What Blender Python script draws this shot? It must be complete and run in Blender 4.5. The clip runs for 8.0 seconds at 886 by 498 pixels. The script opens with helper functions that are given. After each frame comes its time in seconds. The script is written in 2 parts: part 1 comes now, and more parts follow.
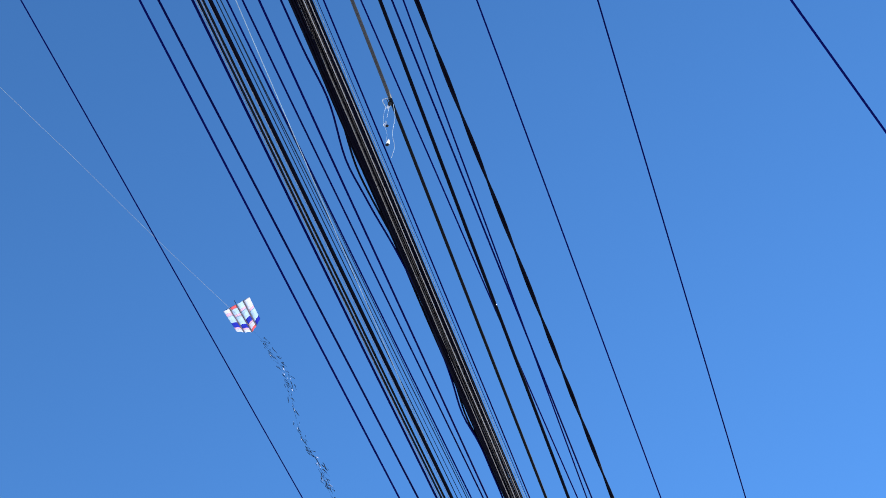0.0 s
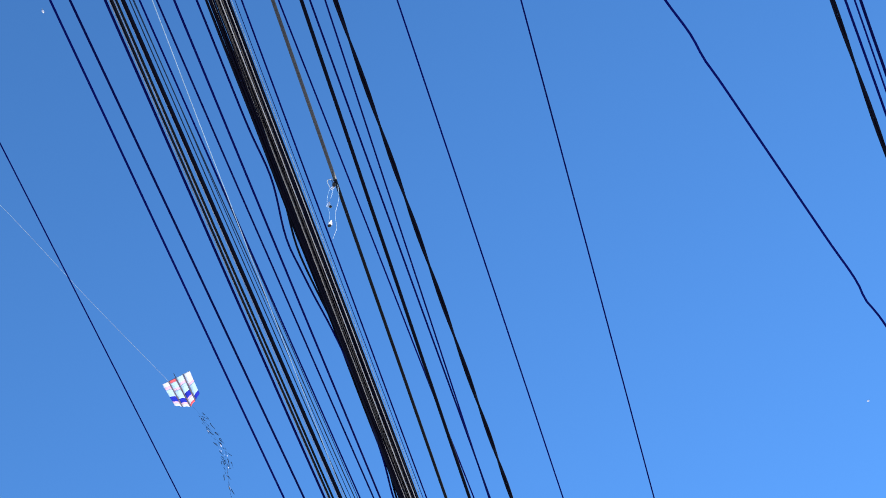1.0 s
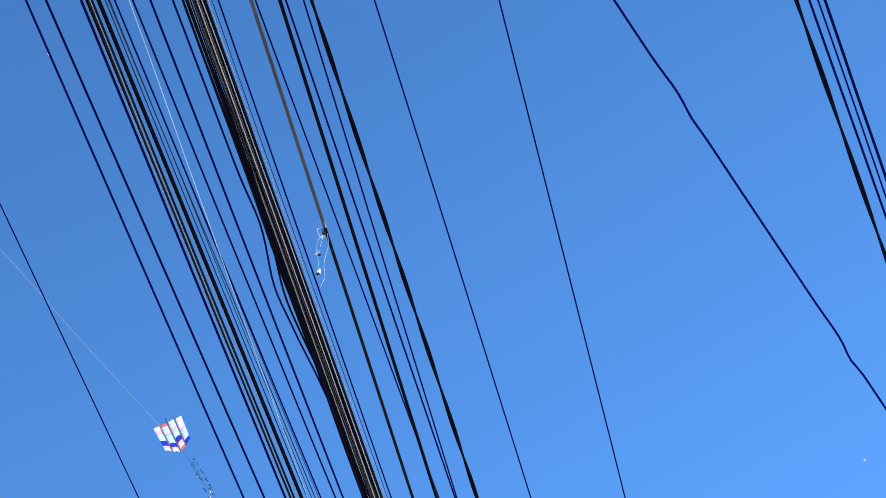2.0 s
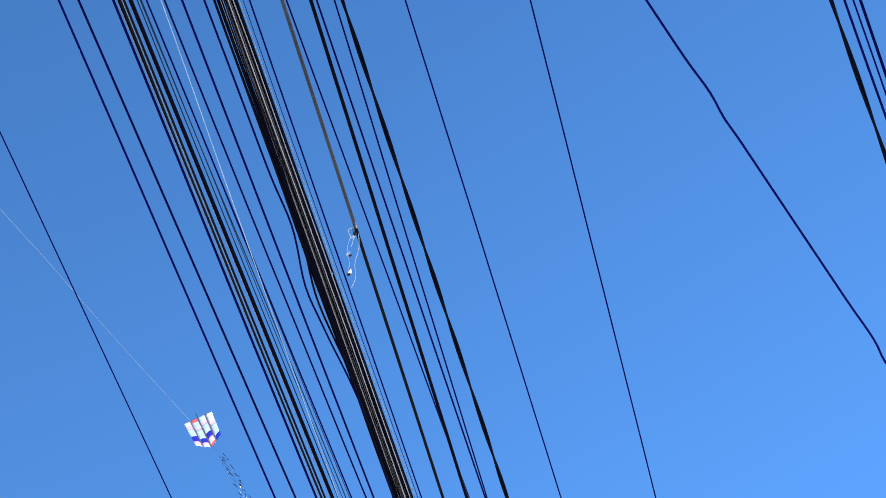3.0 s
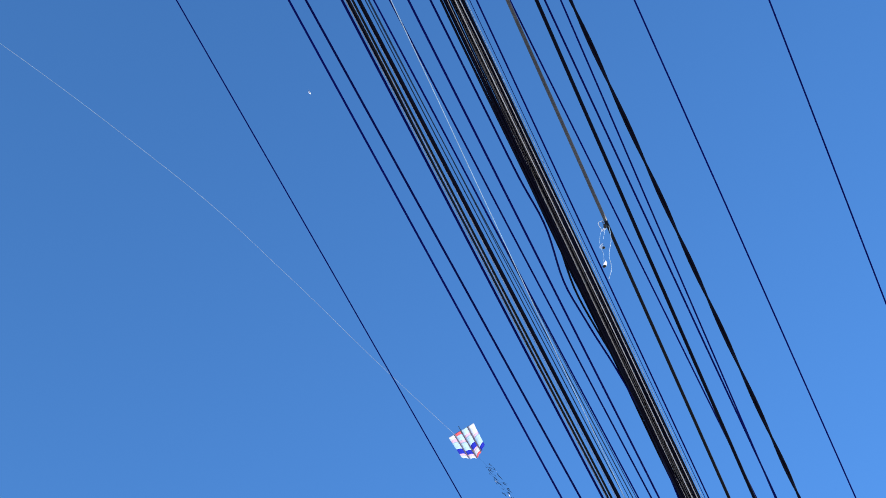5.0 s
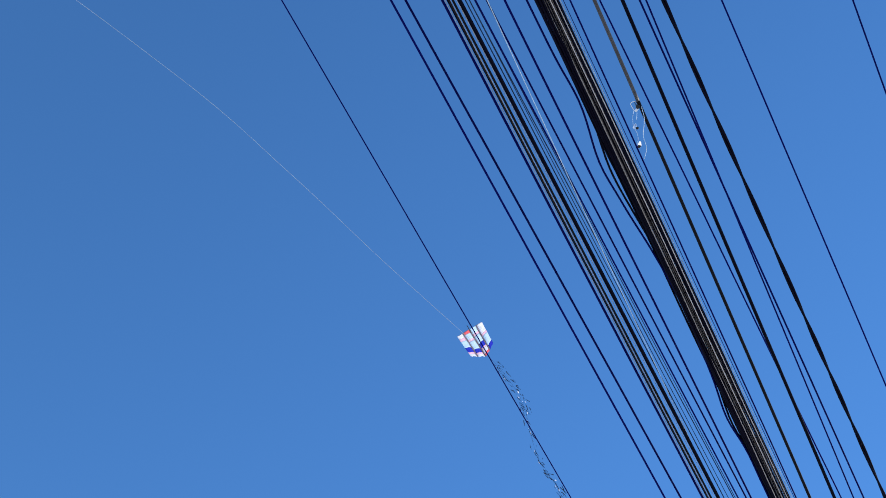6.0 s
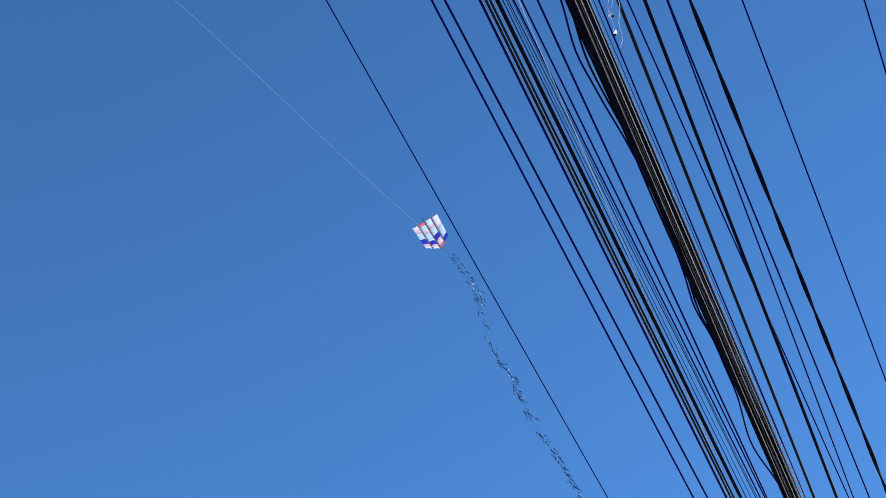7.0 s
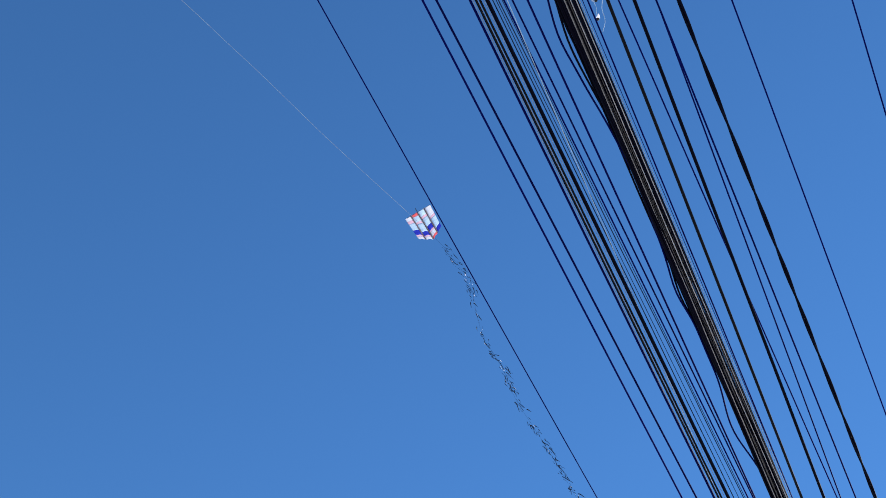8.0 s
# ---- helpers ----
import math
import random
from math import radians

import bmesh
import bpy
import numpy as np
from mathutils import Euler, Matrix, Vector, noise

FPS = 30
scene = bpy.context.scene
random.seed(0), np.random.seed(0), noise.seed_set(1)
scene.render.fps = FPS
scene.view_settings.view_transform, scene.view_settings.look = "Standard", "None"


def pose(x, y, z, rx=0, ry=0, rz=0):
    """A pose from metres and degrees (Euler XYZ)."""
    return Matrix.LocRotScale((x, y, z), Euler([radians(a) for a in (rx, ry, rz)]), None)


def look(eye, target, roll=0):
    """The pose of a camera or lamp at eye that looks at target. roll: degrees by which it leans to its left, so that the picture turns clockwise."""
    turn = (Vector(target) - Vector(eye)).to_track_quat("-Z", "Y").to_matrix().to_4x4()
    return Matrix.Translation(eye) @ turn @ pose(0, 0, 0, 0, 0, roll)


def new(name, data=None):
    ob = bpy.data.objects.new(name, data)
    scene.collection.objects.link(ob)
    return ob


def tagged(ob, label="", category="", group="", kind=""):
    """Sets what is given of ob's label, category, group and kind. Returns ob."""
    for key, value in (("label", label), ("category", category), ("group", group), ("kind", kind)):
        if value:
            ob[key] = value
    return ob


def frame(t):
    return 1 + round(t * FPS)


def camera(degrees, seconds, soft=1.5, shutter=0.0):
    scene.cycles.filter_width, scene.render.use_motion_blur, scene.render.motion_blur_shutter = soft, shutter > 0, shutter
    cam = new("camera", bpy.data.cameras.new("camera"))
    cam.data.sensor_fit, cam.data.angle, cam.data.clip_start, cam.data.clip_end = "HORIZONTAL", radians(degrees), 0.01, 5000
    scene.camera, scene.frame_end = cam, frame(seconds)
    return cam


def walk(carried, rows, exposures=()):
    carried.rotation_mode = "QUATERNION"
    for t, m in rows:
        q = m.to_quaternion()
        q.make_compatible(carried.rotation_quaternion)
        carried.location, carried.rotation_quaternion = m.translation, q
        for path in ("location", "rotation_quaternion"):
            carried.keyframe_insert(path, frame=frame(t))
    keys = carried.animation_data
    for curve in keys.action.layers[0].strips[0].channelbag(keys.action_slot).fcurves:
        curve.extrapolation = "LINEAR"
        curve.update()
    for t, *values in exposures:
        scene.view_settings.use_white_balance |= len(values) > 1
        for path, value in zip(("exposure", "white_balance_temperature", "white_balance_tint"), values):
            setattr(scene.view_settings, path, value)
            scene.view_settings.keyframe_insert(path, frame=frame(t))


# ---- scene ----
# ---------- camera ----------
cam = camera(41.67, 8.0, soft=0.7)
walk(cam, [
    (0.0, pose(-0.007, 0.001, 1.599, 153.47, -1.16, 22.42)),
    (0.2, pose(-0.006, 0.013, 1.608, 154.39, -0.17, 21.18)),
    (0.5, pose(-0.002, 0.024, 1.623, 155.66, 0.36, 20.00)),
    (1.0, pose(0.028, 0.008, 1.628, 157.43, 0.18, 19.37)),
    (1.5, pose(0.063, -0.006, 1.598, 158.68, 0.06, 18.67)),
    (1.7, pose(0.071, 0.001, 1.591, 159.30, -0.04, 18.39)),
    (2.8, pose(0.076, 0.004, 1.617, 160.04, -1.14, 18.26)),
    (3.0, pose(0.073, -0.017, 1.605, 159.61, -1.54, 18.65)),
    (3.5, pose(-0.015, 0.012, 1.612, 159.41, -2.65, 20.63)),
    (4.0, pose(-0.001, 0.011, 1.562, 159.47, -5.33, 23.36)),
    (4.5, pose(0.005, 0.000, 1.549, 159.98, -8.09, 26.40)),
    (4.7, pose(0.023, -0.023, 1.517, 159.70, -9.16, 27.47)),
    (5.8, pose(-0.115, 0.001, 1.525, 155.43, -10.21, 29.62)),
    (6.0, pose(-0.161, 0.007, 1.529, 154.23, -9.73, 29.33)),
    (6.5, pose(-0.195, 0.011, 1.524, 151.15, -8.93, 28.78)),
    (7.0, pose(-0.256, -0.017, 1.539, 149.16, -7.58, 27.97)),
    (7.2, pose(-0.266, -0.014, 1.545, 149.08, -7.42, 27.64)),
    (7.5, pose(-0.260, 0.006, 1.545, 149.02, -7.06, 27.20)),
    (8.0, pose(-0.215, 0.037, 1.509, 148.92, -7.65, 27.55)),
], exposures=((0.0, 0.74), (0.5, 0.88), (3.0, 0.99), (3.5, 0.92), (4.5, 0.92), (6.0, 0.65), (8.0, 0.44)))

# ---------- world, sun, exposure ----------
SUN_EL, SUN_AZ = radians(35), radians(15)      # azimuth clockwise from +Y, towards +X
world = bpy.data.worlds.new("sky_world")
scene.world = world
world.use_nodes = True
wn, wl = world.node_tree.nodes, world.node_tree.links
sky = wn.new("ShaderNodeTexSky")
sky.sky_type = "NISHITA"
sky.sun_disc = False
sky.sun_elevation, sky.sun_rotation = SUN_EL, SUN_AZ
sky.air_density, sky.dust_density, sky.ozone_density = 1.0, 0.0, 3.0
sky_tone = wn.new("ShaderNodeVectorMath")        # a deep, clean winter blue
sky_tone.operation = "MULTIPLY"
sky_tone.inputs[1].default_value = (0.40, 0.735, 1.0)
wl.new(sky.outputs[0], sky_tone.inputs[0])
wl.new(sky_tone.outputs[0], wn["Background"].inputs["Color"])
wn["Background"].inputs["Strength"].default_value = 0.13

sun_data = bpy.data.lights.new("sun", "SUN")
sun_data.energy, sun_data.angle, sun_data.color = 3.2, radians(0.5), (1.0, 0.96, 0.90)
sun = new("sun", sun_data)
sun.matrix_world = look((30 * math.cos(SUN_EL) * math.sin(SUN_AZ), 30 * math.cos(SUN_EL) * math.cos(SUN_AZ), 30 * math.sin(SUN_EL)), (0, 0, 0))


# ---------- materials ----------
def material(name, color, rough=0.5, metal=0.0, spread=0.25, scale=40.0, bump=0.15, spec=0.5, streak=None):
    """A surface with two scales of colour variation and fine relief, in metres."""
    m = bpy.data.materials.new(name)
    m.use_nodes = True
    n, l = m.node_tree.nodes, m.node_tree.links
    p = n["Principled BSDF"]
    p.inputs["Roughness"].default_value, p.inputs["Metallic"].default_value = rough, metal
    p.inputs["Specular IOR Level"].default_value = spec
    tc = n.new("ShaderNodeTexCoord")
    mp = n.new("ShaderNodeMapping")
    mp.inputs["Scale"].default_value = streak or (1, 1, 1)
    l.new(tc.outputs["Object"], mp.inputs["Vector"])
    fine, coarse = n.new("ShaderNodeTexNoise"), n.new("ShaderNodeTexNoise")
    fine.inputs["Scale"].default_value, coarse.inputs["Scale"].default_value = scale, scale / 14
    fine.inputs["Detail"].default_value = 6
    l.new(mp.outputs[0], fine.inputs["Vector"]), l.new(mp.outputs[0], coarse.inputs["Vector"])
    mix = n.new("ShaderNodeMix")
    mix.data_type = "FLOAT"
    mix.inputs["Factor"].default_value = 0.5
    l.new(fine.outputs["Fac"], mix.inputs["A"]), l.new(coarse.outputs["Fac"], mix.inputs["B"])
    info = n.new("ShaderNodeObjectInfo")
    ramp = n.new("ShaderNodeMapRange")
    ramp.inputs["From Min"].default_value, ramp.inputs["From Max"].default_value = 0.3, 0.7
    ramp.inputs["To Min"].default_value, ramp.inputs["To Max"].default_value = 1 - spread, 1 + spread
    l.new(mix.outputs["Result"], ramp.inputs["Value"])
    vary = n.new("ShaderNodeMapRange")
    vary.inputs["To Min"].default_value, vary.inputs["To Max"].default_value = 0.75, 1.25
    l.new(info.outputs["Random"], vary.inputs["Value"])
    mul = n.new("ShaderNodeMath")
    mul.operation = "MULTIPLY"
    l.new(ramp.outputs[0], mul.inputs[0]), l.new(vary.outputs[0], mul.inputs[1])
    col = n.new("ShaderNodeVectorMath")
    col.operation = "SCALE"
    col.inputs[0].default_value = color
    l.new(mul.outputs[0], col.inputs["Scale"])
    l.new(col.outputs["Vector"], p.inputs["Base Color"])
    b = n.new("ShaderNodeBump")
    b.inputs["Strength"].default_value, b.inputs["Distance"].default_value = bump, 0.002
    l.new(fine.outputs["Fac"], b.inputs["Height"])
    l.new(b.outputs[0], p.inputs["Normal"])
    return m


def film_plastic(name, color, through_light=0.88):
    """Thin plastic film: part of the light is scattered through it."""
    m = material(name, color, rough=0.45, spread=0.12, scale=25, bump=0.4)
    n, l = m.node_tree.nodes, m.node_tree.links
    p, out = n["Principled BSDF"], n["Material Output"]
    tr = n.new("ShaderNodeBsdfTranslucent")
    tr.inputs["Color"].default_value = (*color, 1)
    mixer = n.new("ShaderNodeMixShader")
    mixer.inputs["Fac"].default_value = through_light
    l.new(p.outputs[0], mixer.inputs[1]), l.new(tr.outputs[0], mixer.inputs[2])
    l.new(mixer.outputs[0], out.inputs["Surface"])
    return m


BLACK = material("black_jacket", (0.004, 0.0035, 0.012), rough=0.55, spec=0.06, scale=60, streak=(1, 0.1, 1))
NAVY = material("thin_wire_jacket", (0.001, 0.003, 0.11), rough=0.6, spec=0.06, scale=60, streak=(1, 0.1, 1))
DULL = material("weathered_black_jacket", (0.012, 0.011, 0.015), rough=0.6, spec=0.10, scale=60, spread=0.4, streak=(1, 0.1, 1))
# Highlights of lit strands and cable edges, put into a pale tan.
TAN = material("lit_strand_jacket", (0.66, 0.61, 0.58), rough=0.6, scale=60, spread=0.3, streak=(1, 0.1, 1))
GREY = material("grey_jacket", (0.22, 0.20, 0.19), rough=0.6, scale=50, spread=0.35, streak=(1, 0.1, 1))
BROWN = material("dusty_grip", (0.085, 0.078, 0.078), rough=0.65, scale=80, spread=0.4, bump=0.4)
STEEL = material("galvanised_strand", (0.55, 0.67, 0.78), rough=0.4, metal=0.0, scale=90, bump=0.05)
WEATHERED = material("weathered_blue_jacket", (0.022, 0.045, 0.095), rough=0.6, spec=0.15, scale=60, spread=0.4, streak=(1, 0.1, 1))
PALE = material("pale_string", (0.85, 0.86, 0.86), rough=0.7, scale=120, bump=0.3)
DARKWAD = material("dark_wad", (0.03, 0.03, 0.03), rough=0.8, scale=120, bump=0.6)
# Unseen ground; its pale warm tone is set to bounce light onto undersides.
BOUNCE_GROUND = material("pale_bounce_ground", (0.40, 0.37, 0.33), rough=0.9, scale=12, spread=0.3, bump=0.5)
RIBBON = film_plastic("dark_film", (0.010, 0.026, 0.075), 0.15)
FILM_WHITE = film_plastic("white_film", (0.86, 0.84, 0.87))
FILM_ICE = film_plastic("pale_blue_film", (0.74, 0.83, 0.90))
FILM_PINK = film_plastic("pink_film", (0.92, 0.70, 0.75))
FILM_RED = film_plastic("red_film", (0.88, 0.34, 0.35))
FILM_BLUE = film_plastic("blue_film", (0.16, 0.19, 0.66))
FILM_GREY = film_plastic("smoky_film", (0.46, 0.40, 0.43), 0.65)
SPAR = material("dark_cane", (0.05, 0.045, 0.04), rough=0.6, scale=80)


# ---------- geometry helpers ----------
def mesh_object(name, bm, mat, parent=None, label="", smooth=True):
    me = bpy.data.meshes.new(name)
    bm.normal_update()
    bm.to_mesh(me)
    bm.free()
    me.materials.append(mat)
    if smooth:
        me.polygons.foreach_set("use_smooth", [True] * len(me.polygons))
    ob = new(name, me)
    if parent:
        ob.parent = parent
    return tagged(ob, label)


def part(name, bm, mat, parent, label=""):
    return mesh_object(name, bm, mat, parent, label)


def add_tube(bm, pts, radius, sides=8):
    """Sweeps a ring along the points; radius is a number or a function of 0..1."""
    rings, count = [], len(pts)
    for i, p in enumerate(pts):
        a, b = pts[max(i - 1, 0)], pts[min(i + 1, count - 1)]
        along = (b - a).normalized()
        side = along.cross(Vector((0, 0, 1)))
        if side.length < 0.05:
            side = along.cross(Vector((1, 0, 0)))
        side.normalize()
        up = side.cross(along)
        r = radius(i / (count - 1)) if callable(radius) else radius
        rings.append([bm.verts.new(p + (side * math.cos(k * math.tau / sides) + up * math.sin(k * math.tau / sides)) * r) for k in range(sides)])
    for r0, r1 in zip(rings, rings[1:]):
        for k in range(sides):
            bm.faces.new((r0[k], r0[(k + 1) % sides], r1[(k + 1) % sides], r1[k]))
    bm.faces.new(rings[0][::-1]), bm.faces.new(rings[-1])
    return bm


def tube(pts, radius, sides=8):
    return add_tube(bmesh.new(), [Vector(p) for p in pts], radius, sides)


def smooth_path(ctrl, steps=12):
    """Catmull-Rom curve through a few control points."""
    c = [Vector(p) for p in ctrl]
    c = [2 * c[0] - c[1]] + c + [2 * c[-1] - c[-2]]
    out = []
    for i in range(1, len(c) - 2):
        p0, p1, p2, p3 = c[i - 1:i + 3]
        for s in range(steps):
            t = s / steps
            out.append(0.5 * (2 * p1 + (p2 - p0) * t + (2 * p0 - 5 * p1 + 4 * p2 - p3) * t * t + (3 * p1 - p0 - 3 * p2 + p3) * t ** 3))
    return out + [c[-2]]


SPAN = [-16 + 0.8 * i for i in range(17)] + [-2.6 + 0.2 * i for i in range(11)] + [-0.4 + 0.04 * i for i in range(131)] + [5.0 + 0.2 * i for i in range(13)] + [8.0 + 0.8 * i for i in range(14)]


def on_line(x0, z0, x1, z1, y):
    """A cable's run, given by its place at y = -1 and at y = 5, with a slight sag over the span."""
    s = (y + 1) / 6
    return Vector((x0 + (x1 - x0) * s, y, z0 + (z1 - z0) * s + 0.0008 * (y - 2) ** 2))


def wander(seed, y, size):
    """Slow, uneven sideways play of a cable that is not pulled quite straight."""
    p = Vector((seed * 7.31, y * 0.55, 0.37))
    q = Vector((seed * 3.17, y * 0.55, 5.1))
    fine = Vector((seed * 5.7, y * 2.1, 9.3))
    return Vector((noise.noise(p) * size + noise.noise(fine) * size * 0.4, 0, noise.noise(q) * size))


def bumps(y, rows):
    """Local sideways and downward offsets: centre, half length, x, z."""
    off = Vector((0, 0, 0))
    for centre, half, dx, dz in rows:
        g = math.exp(-((y - centre) / half) ** 2)
        off += Vector((dx * g, 0, dz * g))
    return off


cable_seed = 0


def cable(x0, z0, x1, z1, mm, mat, label, play=0.004, rows=(), name="overhead_cable", group="overhead cables", category="cable"):
    global cable_seed
    cable_seed += 1
    pts = [on_line(x0, z0, x1, z1, y) + wander(cable_seed, y, play) + bumps(y, rows) for y in SPAN]
    return tagged(mesh_object(name, tube(pts, mm / 2000), mat), label, category, group)


def twisted_cable(x0, z0, x1, z1, mm, pitch, mat, label, gap=1.0, turn=0.0):
    """Two insulated conductors laid round one another, with uneven lay."""
    thing = tagged(new("twisted_service_cable"), label, "cable", "overhead cables")
    for side in (0, math.pi):
        pts = []
        for i in range(int(34 / 0.05)):
            y = -16 + 0.05 * i
            a = side + turn + math.tau * y / pitch + 0.8 * noise.noise(Vector((3.3, y * 1.3, mm)))
            pts.append(on_line(x0, z0, x1, z1, y) + Vector((math.cos(a), 0, math.sin(a))) * mm / 2000 * gap)
        part("conductor", tube(pts, mm / 2000, 6), mat, thing)
    return thing


# ---------- ground ----------
bm = bmesh.new()
rings = [0, 6, 15, 40, 120, 400, 1200, 4000]
prev = [bm.verts.new((0, 0, 0))]
for r in rings[1:]:
    cur = [bm.verts.new((r * math.cos(k * math.tau / 48), r * math.sin(k * math.tau / 48), 0)) for k in range(48)]
    for k in range(48):
        if len(prev) == 1:
            bm.faces.new((prev[0], cur[k], cur[(k + 1) % 48]))
        else:
            bm.faces.new((prev[k], cur[k], cur[(k + 1) % 48], prev[(k + 1) % 48]))
    prev = cur
tagged(mesh_object("ground", bm, BOUNCE_GROUND, smooth=False), "unseen pale ground under the overhead lines", "ground", kind="structure")

# ---------- overhead cables, from one side of the street to the other ----------
cable(-1.462, 4.789, -1.526, 4.824, 4.2, NAVY, "thin black drop wire strung apart from the others", play=0.0015)
cable(-1.277, 5.130, -1.314, 5.111, 7.6, NAVY, "black coaxial cable beside its twin", play=0.0015)
cable(-1.314, 5.371, -1.328, 5.383, 8.4, NAVY, "black coaxial cable beside its twin", play=0.0015)

# the flat group of telephone cables
GROUP = "telephone cables hung side by side"
cable(-1.134, 5.205, -1.239, 5.210, 9, NAVY, "black telephone cable in a close row", play=0.002, group=GROUP)
cable(-1.116, 5.208, -1.224, 5.211, 8, BLACK, "black telephone cable in a close row", play=0.003, group=GROUP)
cable(-1.107, 5.191, -1.221, 5.196, 5.5, DULL, "weathered black telephone cable in a close row", play=0.004, group=GROUP)
cable(-1.101, 5.210, -1.212, 5.210, 8, DULL, "weathered black telephone cable in a close row", play=0.003, group=GROUP)
cable(-1.091, 5.230, -1.186, 5.231, 14, BLACK, "thick black telephone cable in a close row", play=0.002, group=GROUP)
cable(-1.080, 5.252, -1.168, 5.250, 4, WEATHERED, "thin grey-blue weathered drop wire beside telephone cables", play=0.003, group=GROUP)
cable(-1.080, 5.274, -1.130, 5.273, 4, WEATHERED, "thin grey-blue weathered drop wire beside telephone cables", play=0.006, group=GROUP)
cable(-1.075, 5.291, -1.108, 5.290, 6, NAVY, "thin black drop wire beside telephone cables", play=0.003, group=GROUP)
cable(-0.901, 5.047, -1.341, 5.434, 2.8, STEEL, "thin bare steel strand beside telephone cables", play=0.003, group=GROUP)
cable(-1.103, 5.575, -1.188, 5.714, 7, NAVY, "black drop cable above the telephone cables", play=0.0015)
cable(-0.987, 5.425, -1.216, 5.789, 8.2, NAVY, "black drop cable above the telephone cables", play=0.0015)

# pale wires added as the lit edges of cables; grey-blue ones are drop wires
for x0, x1, z, mm, mat, word in (
        (-1.135, -1.2435, 5.252, 2.4, TAN, "hair-thin lit edge added as a"), (-1.119, -1.2300, 5.254, 2.4, TAN, "hair-thin lit edge added as a"), (-1.1035, -1.2085, 5.260, 2.2, TAN, "hair-thin lit edge added as a"),
        (-1.083, -1.158, 5.290, 2.8, WEATHERED, "hair-thin grey-blue"), (-1.080, -1.133, 5.315, 2.8, WEATHERED, "hair-thin grey-blue")):
    cable(x0, z, x1, z, mm, mat, f"{word} drop wire among the telephone cables", play=0.004, group=GROUP)

# the lashed bundle
GROUP = "cables lashed in one heavy bundle"
SAG = ((1.07, 0.12, 0.010, 0), (1.34, 0.14, -0.021, -0.010), (1.54, 0.12, -0.008, -0.004), (1.98, 0.28, 0.020, 0), (2.52, 0.13, -0.016, -0.010), (2.86, 0.14, -0.006, 0), (3.26, 0.21, -0.038, -0.012))
cable(-0.945, 5.540, -1.090, 5.570, 7.6, NAVY, "black cable slipping out of the lashed bundle", play=0.002, rows=SAG, group=GROUP)
LOW = (SAG[1], SAG[2], SAG[4])
cable(-0.890, 5.552, -1.110, 5.582, 8, BLACK, "black cable sagging beside the lashed bundle", play=0.003, rows=tuple((c + 0.03, h * 1.2, dx * 1.1, dz) for c, h, dx, dz in LOW), group=GROUP)
cable(-0.886, 5.560, -1.108, 5.590, 5, DULL, "thin weathered wire sagging beside the lashed bundle", play=0.004, rows=tuple((c - 0.05, h * 1.1, dx * 0.75, dz) for c, h, dx, dz in LOW), group=GROUP)
cable(-0.882, 5.556, -1.106, 5.586, 6, BLACK, "black cable sagging beside the lashed bundle", play=0.004, rows=tuple((c + 0.08, h * 1.2, dx * 0.45, dz) for c, h, dx, dz in LOW), group=GROUP)
# each strand: its place across the bundle (0 to 1), layer, thickness in mm, jacket
# TAN strands are the bundle's highlights, given as colour
bundle = (
    (-0.16, 1, 8, BLACK), (-0.06, 0, 9, BLACK), (0.03, 1, 12, BLACK), (0.11, 0, 11, BLACK), (0.17, -1, 6, BLACK), (0.19, 1, 7, DULL), (0.24, -1, 4.2, TAN), (0.31, 1, 9, BLACK),
    (0.37, 0, 7, GREY), (0.43, 1, 8, GREY), (0.48, 0, 3.5, BLACK), (0.53, 1, 6, GREY), (0.47, -1, 3, BLACK), (0.57, 0, 6, BLACK),
    (0.61, -1, 4.0, TAN), (0.66, 1, 7, BLACK), (0.71, 0, 5, GREY), (0.76, 1, 9, BLACK), (0.83, 0, 8, BLACK),
    (0.88, -1, 3.6, TAN), (0.94, 1, 8, BLACK),
    (0.10, 3, 12, BLACK), (0.32, 3, 11, BLACK), (0.52, 3, 11, BLACK), (0.72, 3, 11, BLACK), (0.90, 3, 10, BLACK),
)
for u, layer, mm, mat in bundle:
    word = {BLACK: "black", DULL: "weathered black", GREY: "grey", TAN: "tan highlight-coloured"}[mat]
    z = 5.532 + 0.008 * layer
    cable(-0.883 + 0.060 * u, z, -1.110 + 0.064 * u, z + 0.03, mm, mat, f"{word} cable in a heavy lashed bundle", play=0.004 if layer == 3 else 0.008, group=GROUP)
cable(-0.832, 5.600, -1.044, 5.630, 3.4, STEEL, "thin bare steel wire along the bundle", play=0.003, group=GROUP)
cable(-0.815, 5.600, -1.042, 5.630, 2.6, NAVY, "hair-thin black wire along the bundle", play=0.003, group=GROUP)
cable(-0.772, 5.520, -1.073, 5.798, 6.2, NAVY, "thin black drop wire along the bundle", play=0.0015)

for x0, x1, seed_play in ((-0.860, -1.092, 0.022), (-0.848, -1.075, 0.026)):
    cable(x0, 5.520, x1, 5.550, 3.6, BLACK, "loose thin black wire wound through the bundle", play=seed_play, group=GROUP)

# the cable with the tension grip
gripped = cable(-0.743, 5.983, -1.097, 6.199, 14, DULL, "dark cable held by a grey tension grip", play=0.0)
grip = [on_line(-0.743, 5.983, -1.097, 6.199, y) for y in SPAN if y < 1.34]
part("tension_grip", tube(grip, 0.0074), BROWN, gripped, "dusty grey wrapped grip")

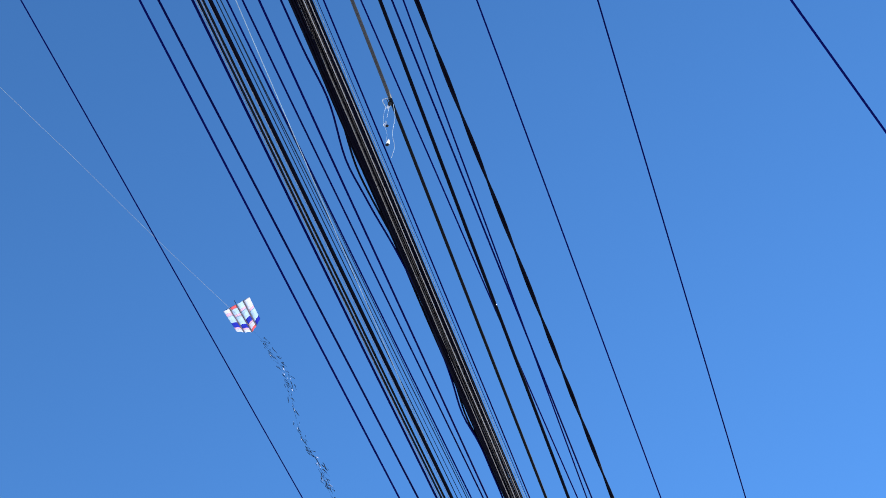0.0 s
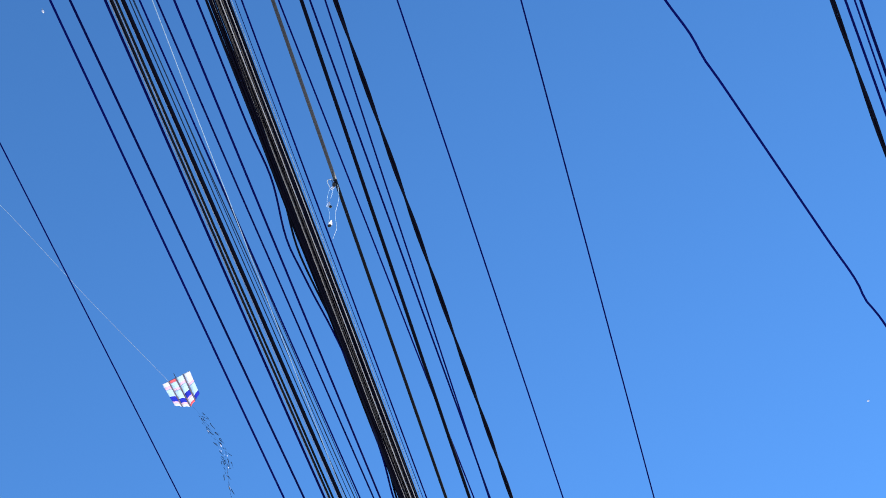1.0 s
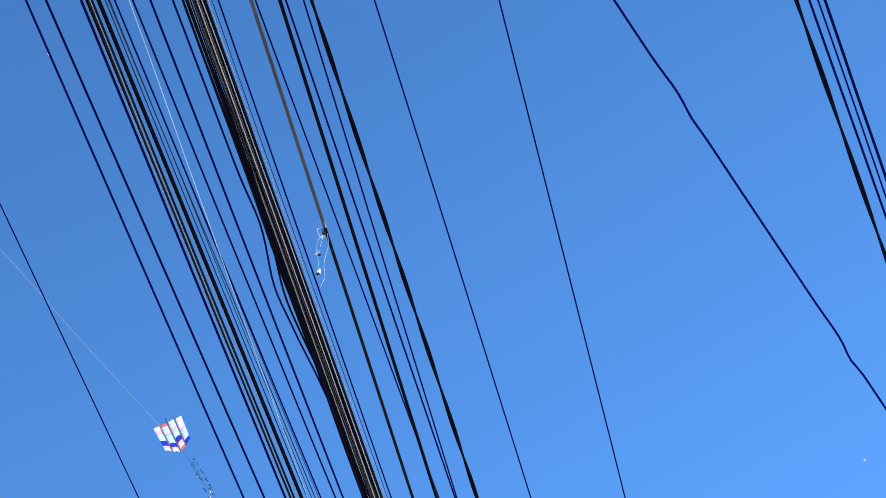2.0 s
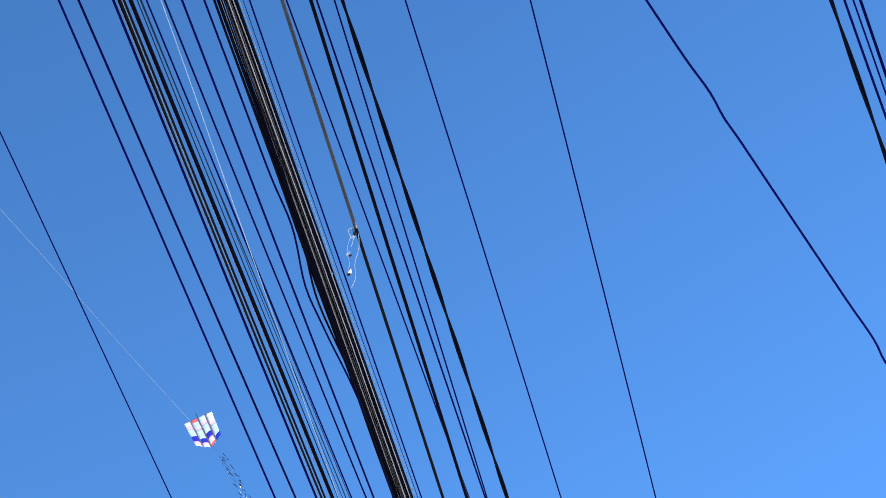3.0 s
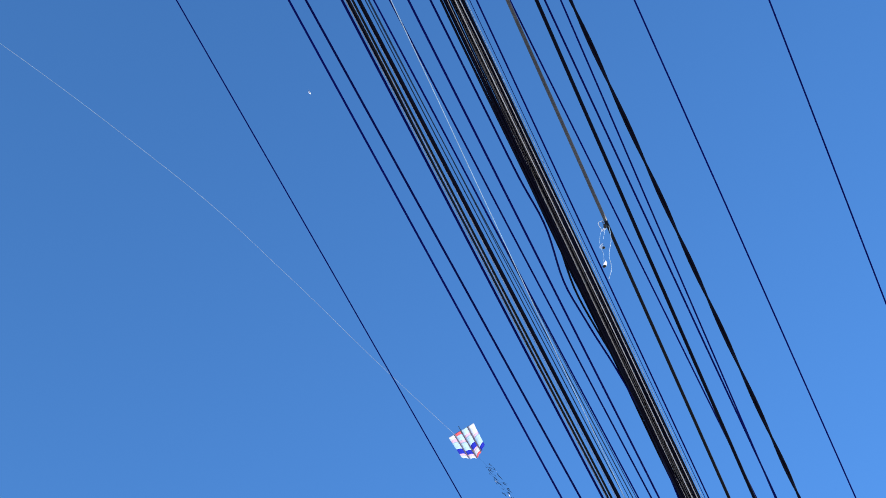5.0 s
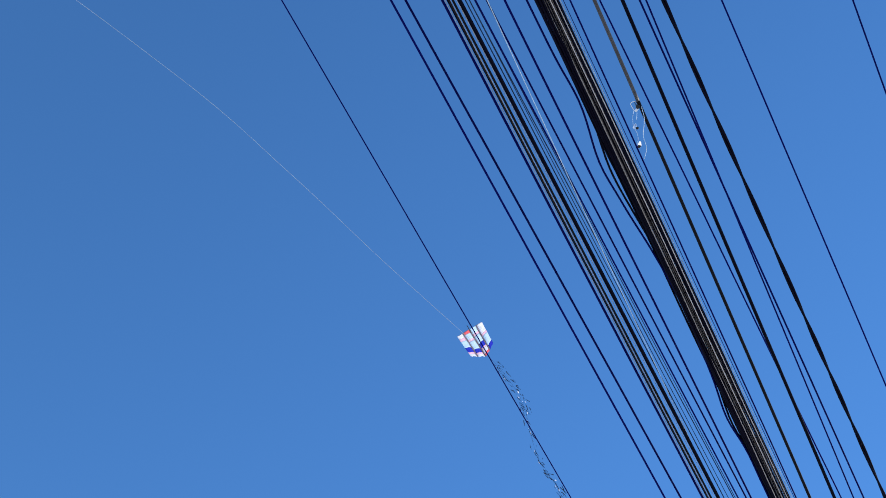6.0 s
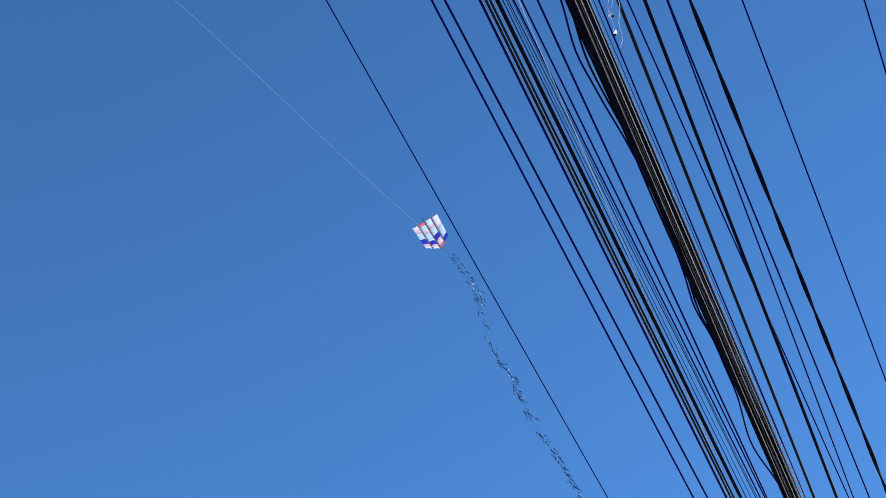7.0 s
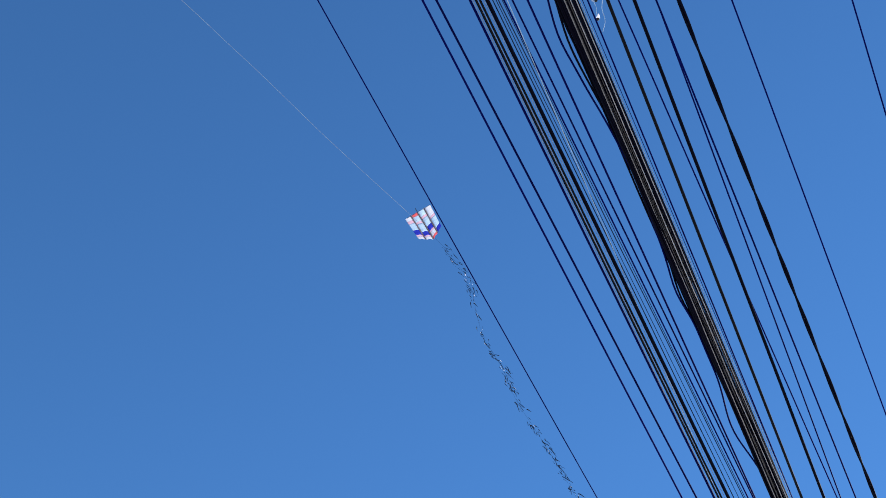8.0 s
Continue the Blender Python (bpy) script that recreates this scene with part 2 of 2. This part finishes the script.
cable(-0.865, 6.385, -0.941, 6.481, 7.2, NAVY, "thin black wire high over the others", play=0.0015)
cable(-0.671, 6.172, -0.984, 6.140, 15, BLACK, "thick black power cable", play=0.0015)
cable(-0.606, 5.722, -0.782, 5.746, 7.2, NAVY, "thin black wire crossing its neighbour", play=0.0015)
cable(-0.589, 6.231, -0.922, 6.292, 7.2, NAVY, "thin black wire crossing its neighbour", play=0.0015)
twisted_cable(-0.555, 5.953, -0.704, 5.822, 9.4, 0.62, BLACK, "black service cable of two twisted conductors")
cable(-0.393, 6.597, -0.560, 6.531, 7.2, NAVY, "black insulated line wire strung alone", play=0.0015)
cable(0.154, 6.703, -0.156, 6.671, 7.2, NAVY, "black insulated line wire strung alone", play=0.0015)
cable(-0.101, 5.965, 1.814, 5.976, 9.2, NAVY, "kinked black cable crossing the street at a slant", play=0.0015,
      rows=((1.19, 0.09, 0.007, 0), (1.31, 0.06, -0.004, 0), (2.37, 0.10, 0.004, 0), (2.51, 0.055, -0.010, 0)))
twisted_cable(0.913, 6.084, 1.576, 6.067, 10, 0.9, BLACK, "black service cable of two twisted conductors", gap=1.0)
cable(0.980, 6.274, 1.698, 6.258, 10, NAVY, "black cable in a slanting row of three", play=0.004)
cable(0.988, 6.069, 1.645, 6.052, 7, NAVY, "thin black wire in a slanting row of three", play=0.004)
cable(1.068, 6.310, 1.722, 6.293, 12, NAVY, "black cable in a slanting row of three", play=0.008)

# ---------- string snagged on the grip ----------
KNOT = Vector((-0.889, 1.335, 6.073))
snag = tagged(new("snagged_string"), "white kite string snagged on a cable with two wads", "string")
snag.location = KNOT


def wad(centre, size, mat, name, squash=(1, 1, 1)):
    b = bmesh.new()
    bmesh.ops.create_icosphere(b, subdivisions=2, radius=size)
    for v in b.verts:
        v.co *= 1 + 0.35 * noise.noise(v.co * 60 + Vector(centre) * 9)
        v.co = Vector((v.co.x * squash[0], v.co.y * squash[1], v.co.z * squash[2])) + Vector(centre)
    return part(name, b, mat, snag)


b = bmesh.new()
for k in range(4):
    off = (k - 1.5) * 0.008
    add_tube(b, [Vector((math.cos(a) * 0.0082 + off * -0.06, off + 0.003 * math.sin(2 * a), math.sin(a) * 0.0082 + off * 0.035)) for a in [math.tau * i / 12 for i in range(13)]], 0.0013, 5)
part("wrapping", b, BROWN, snag, "dusty turns of string round the cable")
wad((-0.002, 0.004, -0.014), 0.009, DARKWAD, "knot")
wad((-0.011, 0.012, -0.020), 0.0055, FILM_WHITE, "knot")
part("loop", tube(smooth_path([(0, -0.02, -0.01), (-0.020, -0.022, -0.02), (-0.018, 0.0, -0.032), (-0.012, 0.015, -0.036), (0.0, 0.012, -0.015)], 6), 0.0016, 5), PALE, snag)
part("strand", tube(smooth_path([(-0.02, 0.01, -0.02), (-0.026, 0.015, -0.09), (-0.022, 0.02, -0.18), (-0.012, 0.04, -0.25), (-0.016, 0.05, -0.315)], 6), 0.0009, 5), PALE, snag)
part("strand", tube(smooth_path([(-0.006, 0.01, -0.02), (-0.008, 0.015, -0.08), (-0.012, 0.02, -0.12)], 6), 0.0009, 5), PALE, snag)
part("long_strand", tube(smooth_path([(0.012, 0.01, -0.01), (0.018, 0.03, -0.12), (0.006, 0.05, -0.24), (0.012, 0.07, -0.34), (0.000, 0.08, -0.42)], 8), 0.0012, 5), PALE, snag)


def scrap(centre, length, width, bend):
    """A curled piece of thin plastic film, added as the lit side of a wad."""
    b = bmesh.new()
    rows = []
    for k in range(9):
        t = k / 8 - 0.5
        w = width * math.cos(t * 2.6) / 2
        mid = Vector(centre) + Vector((-bend * math.cos(t * 2.8), 0.25 * length * t, -length * t))
        rows.append([b.verts.new(mid + Vector((dx * w, 0.004 * dx * dx - dz * 0.0004, dz * 0.0004))) for dz in (1, -1) for dx in (-1, 0, 1)])
    for r0, r1 in zip(rows, rows[1:]):
        for k0, k1 in ((0, 1), (1, 2), (2, 5), (5, 4), (4, 3), (3, 0)):
            b.faces.new((r0[k0], r0[k1], r1[k1], r1[k0]))
    for r in (rows[0], rows[-1]):
        b.faces.new((r[0], r[1], r[2], r[5], r[4], r[3]))
    return part("scrap", b, FILM_WHITE, snag, "white film crescent for the lit side of a wad")


# each wad's lit and shaded sides, built as white crescent and dark lump
scrap((-0.015, 0.026, -0.170), 0.036, 0.017, 0.006)
wad((-0.012, 0.033, -0.186), 0.0060, DARKWAD, "wad", (1.1, 1.0, 0.9))
scrap((-0.009, 0.058, -0.294), 0.032, 0.015, 0.005)
wad((-0.017, 0.063, -0.311), 0.0065, DARKWAD, "wad", (1.3, 1.0, 0.8))

# ---------- the kite ----------
KITE = Vector((-5.79, 6.20, 15.31))
kite = tagged(new("kite"), "patchwork plastic kite with dark spars, flying on a line", "kite")
kite.location = KITE
RIGHT, UP = Vector((0.866, 0.476, 0.155)), Vector((0.357, -0.804, 0.476))
lean = radians(31)
KX = RIGHT * math.cos(lean) + UP * math.sin(lean)
KY = UP * math.cos(lean) - RIGHT * math.sin(lean)
KN = KX.cross(KY)
yaw = radians(10)                      # turned a little across the wind
KX, KN = KX * math.cos(yaw) + KN * math.sin(yaw), KN * math.cos(yaw) - KX * math.sin(yaw)
W, TOP = 0.25, 0.30
SIZE = 0.76


def hem(u):
    """The lower edge, tapering to a blunt point, scalloped between the spars."""
    return -0.125 - 0.150 * (1 - min(abs(u) / W, 1)) ** 0.75 - 0.008 * math.cos(u / W * 4 * math.pi)


def sail_point(u, v):
    billow = 0.010 * math.cos(u / W * 4 * math.pi) - 0.022 * (u / W) ** 2 + 0.014 * math.sin(v * 8 + 3 * u)
    ripple = 0.008 * noise.noise(Vector((u * 14, v * 14, 2.2)))
    return (KX * (u * (1 + 0.06 * v / TOP)) + KY * v + KN * (billow + ripple)) * SIZE


def sail_patch(name, u0, u1, f0, f1, mat, label=""):
    """A piece of film between two uprights, from f0 to f1 of the way down from the top edge to the hem."""
    b = bmesh.new()
    nu, nv = 5, 8
    front, back = [], []
    for i in range(nu + 1):
        u = u0 + (u1 - u0) * i / nu
        for j in range(nv + 1):
            v = TOP + (hem(u) - TOP) * (f0 + (f1 - f0) * j / nv)
            p = sail_point(u, v)
            front.append(b.verts.new(p + KN * 0.0008)), back.append(b.verts.new(p - KN * 0.0008))
    at = lambda i, j: i * (nv + 1) + j
    for i in range(nu):
        for j in range(nv):
            q = (at(i, j), at(i, j + 1), at(i + 1, j + 1), at(i + 1, j))
            b.faces.new([front[k] for k in q]), b.faces.new([back[k] for k in q[::-1]])
    rim = [at(i, 0) for i in range(nu + 1)] + [at(nu, j) for j in range(1, nv + 1)] + [at(i, nv) for i in range(nu - 1, -1, -1)] + [at(0, j) for j in range(nv - 1, 0, -1)]
    for k in range(len(rim)):
        c, d = rim[k], rim[(k + 1) % len(rim)]
        b.faces.new((front[c], front[d], back[d], back[c]))
    return part(name, b, mat, kite, label)


panels = (
    (-0.250, -0.146, ((0, 0.16, FILM_WHITE), (0.16, 0.28, FILM_PINK), (0.28, 0.58, FILM_ICE), (0.58, 0.80, FILM_BLUE), (0.80, 0.88, FILM_PINK), (0.88, 1, FILM_WHITE))),
    (-0.122, -0.014, ((0, 0.10, FILM_RED), (0.10, 0.30, FILM_ICE), (0.30, 0.38, FILM_PINK), (0.38, 0.69, FILM_ICE), (0.69, 0.84, FILM_BLUE), (0.84, 0.90, FILM_PINK), (0.90, 1, FILM_WHITE))),
    (0.010, 0.118, ((0, 0.20, FILM_ICE), (0.20, 0.28, FILM_PINK), (0.28, 0.56, FILM_ICE), (0.56, 0.73, FILM_BLUE), (0.73, 0.78, FILM_PINK), (0.78, 0.92, FILM_WHITE), (0.92, 1, FILM_RED))),
    (0.142, 0.250, ((0, 0.38, FILM_WHITE), (0.38, 0.46, FILM_PINK), (0.46, 0.84, FILM_ICE), (0.84, 1, FILM_BLUE))),
)
for u0, u1, bands in panels:
    for f0, f1, mat in bands:
        word = {FILM_WHITE: "white", FILM_ICE: "pale blue", FILM_PINK: "pink", FILM_RED: "red", FILM_BLUE: "deep blue"}[mat]
        sail_patch("sail_panel", u0, u1, f0, f1, mat, f"{word} plastic film")
for u0, u1 in ((-0.146, -0.122), (-0.014, 0.010), (0.118, 0.142)):
    sail_patch("pleat", u0, u1, 0, 0.98, FILM_GREY, "smoky grey film strip")
    um = (u0 + u1) / 2
    rise = 0.085 if abs(um) < 0.01 else 0.01      # the middle spar stands up above the top edge
    part("spar", tube([sail_point(um, TOP + rise) - KN * 0.005] + [sail_point(um, TOP + 0.005 + (hem(um) - TOP) * k / 12) - KN * 0.006 for k in range(13)], 0.0045 if abs(um) < 0.01 else 0.002, 6), SPAR, kite, "dark cane spar")
part("spreader", tube([sail_point(-W + 2 * W * k / 14, TOP - 0.006) - KN * 0.006 for k in range(15)], 0.0035, 6), SPAR, kite, "dark cane spar")
for u in (-0.137, 0.132):
    part("bridle", tube([sail_point(u, 0.10) + KN * 0.004, sail_point(0, 0.12) + KN * 0.30], 0.0012, 5), PALE, kite)

# flying line, up and over the street to the far side behind the viewer
LINE = smooth_path([sail_point(0, 0.12) + KN * 0.30, (-0.44, -1.77, -0.31), (-0.72, -3.40, -0.69), (-1.06, -5.26, -1.26), (-1.95, -8.5, -2.45), (-3.6, -13.5, -4.8), (-6.6, -21.5, -9.2), (-10.8, -31.0, -15.32)], 14)
part("flying_line", tube(LINE, 0.0020, 6), PALE, kite, "thin white string")

# tail: a cord with many loose ribbons of dark film
TAIL = smooth_path([sail_point(0.03, hem(0.03)), (0.15, 0.44, -0.14), (0.26, 0.91, -0.34), (0.20, 1.49, -0.68), (0.30, 1.98, -0.94), (0.34, 2.38, -1.18), (0.51, 2.96, -1.52), (0.68, 3.55, -1.91), (0.86, 4.14, -2.34)], 16)
tail = part("tail", tube(TAIL, 0.0008, 4), RIBBON, kite, "dark cord hung with ribbons of film")
rng = random.Random(11)


def ribbon_mesh(length, width, curl):
    b = bmesh.new()
    path = [Vector((length * s / 6, curl * length * math.sin(s * 0.9) * 0.25, curl * length * (s / 6) ** 2 * 0.5)) for s in range(7)]
    rows = []
    for s, p in enumerate(path):
        w = Vector((0, math.cos(s * 0.35), math.sin(s * 0.35))) * width / 2 * (1 - 0.3 * s / 6)
        n = Vector((0, -math.sin(s * 0.35), math.cos(s * 0.35))) * 0.0006
        rows.append([b.verts.new(p + w + n), b.verts.new(p - w + n), b.verts.new(p - w - n), b.verts.new(p + w - n)])
    for r0, r1 in zip(rows, rows[1:]):
        for k in range(4):
            b.faces.new((r0[k], r0[(k + 1) % 4], r1[(k + 1) % 4], r1[k]))
    b.faces.new(rows[0][::-1]), b.faces.new(rows[-1])
    me = bpy.data.meshes.new("tail_ribbon")
    b.to_mesh(me)
    b.free()
    me.materials.append(RIBBON)
    return me


# white ribbons added in place of glints on the dark film
glint_kind = ribbon_mesh(0.05, 0.020, 0.3)
glint_kind.materials[0] = FILM_WHITE
kinds = [ribbon_mesh(0.08, 0.014, 0.15), ribbon_mesh(0.11, 0.015, 0.25), ribbon_mesh(0.16, 0.014, -0.15), ribbon_mesh(0.09, 0.016, -0.5)]
for k in range(230):
    s = rng.uniform(0.07, 0.995) * (len(TAIL) - 1)
    i = int(s)
    at_cord = TAIL[i].lerp(TAIL[i + 1], s - i)
    along = (TAIL[i + 1] - TAIL[i]).normalized()
    way = along + Vector((rng.uniform(-0.2, 0.6), rng.uniform(-0.2, 0.4), rng.uniform(-0.3, 0.4)))
    r = new("tail_ribbon", glint_kind if k % 11 == 0 else rng.choice(kinds))
    r.parent = tail
    r.matrix_basis = Matrix.LocRotScale(at_cord + Vector([rng.uniform(-0.05, 0.05) for _ in range(3)]), way.to_track_quat("X", "Z") @ Euler((rng.uniform(0, 6), 0, 0)).to_quaternion(), Vector((1, 1, 1)) * rng.uniform(0.45, 1.15) * (0.6 + 0.45 * s / len(TAIL)))


# ---------- other kites, far up ----------
def far_kite(place, size, turn):
    thing = tagged(new("distant_kite"), "tiny white kite very high in the sky", "kite", "distant kites")
    thing.matrix_world = Matrix.Translation(place) @ Euler((0.3, 0.4, turn)).to_matrix().to_4x4()
    b = bmesh.new()
    top = [b.verts.new(p) for p in ((0, size, 0.02), (-0.7 * size, 0.2 * size, -0.06 * size), (0, -size, 0.02), (0.7 * size, 0.2 * size, -0.06 * size))]
    low = [b.verts.new(v.co - Vector((0, 0, 0.01))) for v in top]
    b.faces.new(top), b.faces.new(low[::-1])
    for k in range(4):
        b.faces.new((top[k], low[k], low[(k + 1) % 4], top[(k + 1) % 4]))
    part("sail", b, FILM_WHITE, thing)
    part("spine", tube([(0, size, 0.02), (0, -size, 0.02)], 0.008, 5), SPAR, thing)
    part("cross_spar", tube([(-0.7 * size, 0.2 * size, -0.04 * size), (0, 0.2 * size, 0.03), (0.7 * size, 0.2 * size, -0.04 * size)], 0.008, 5), SPAR, thing)
    return thing


far_kite((-39.35, 7.25, 103.95), 0.24, 0.4)
far_kite((18.49, 61.29, 91.06), 0.15, 1.2)
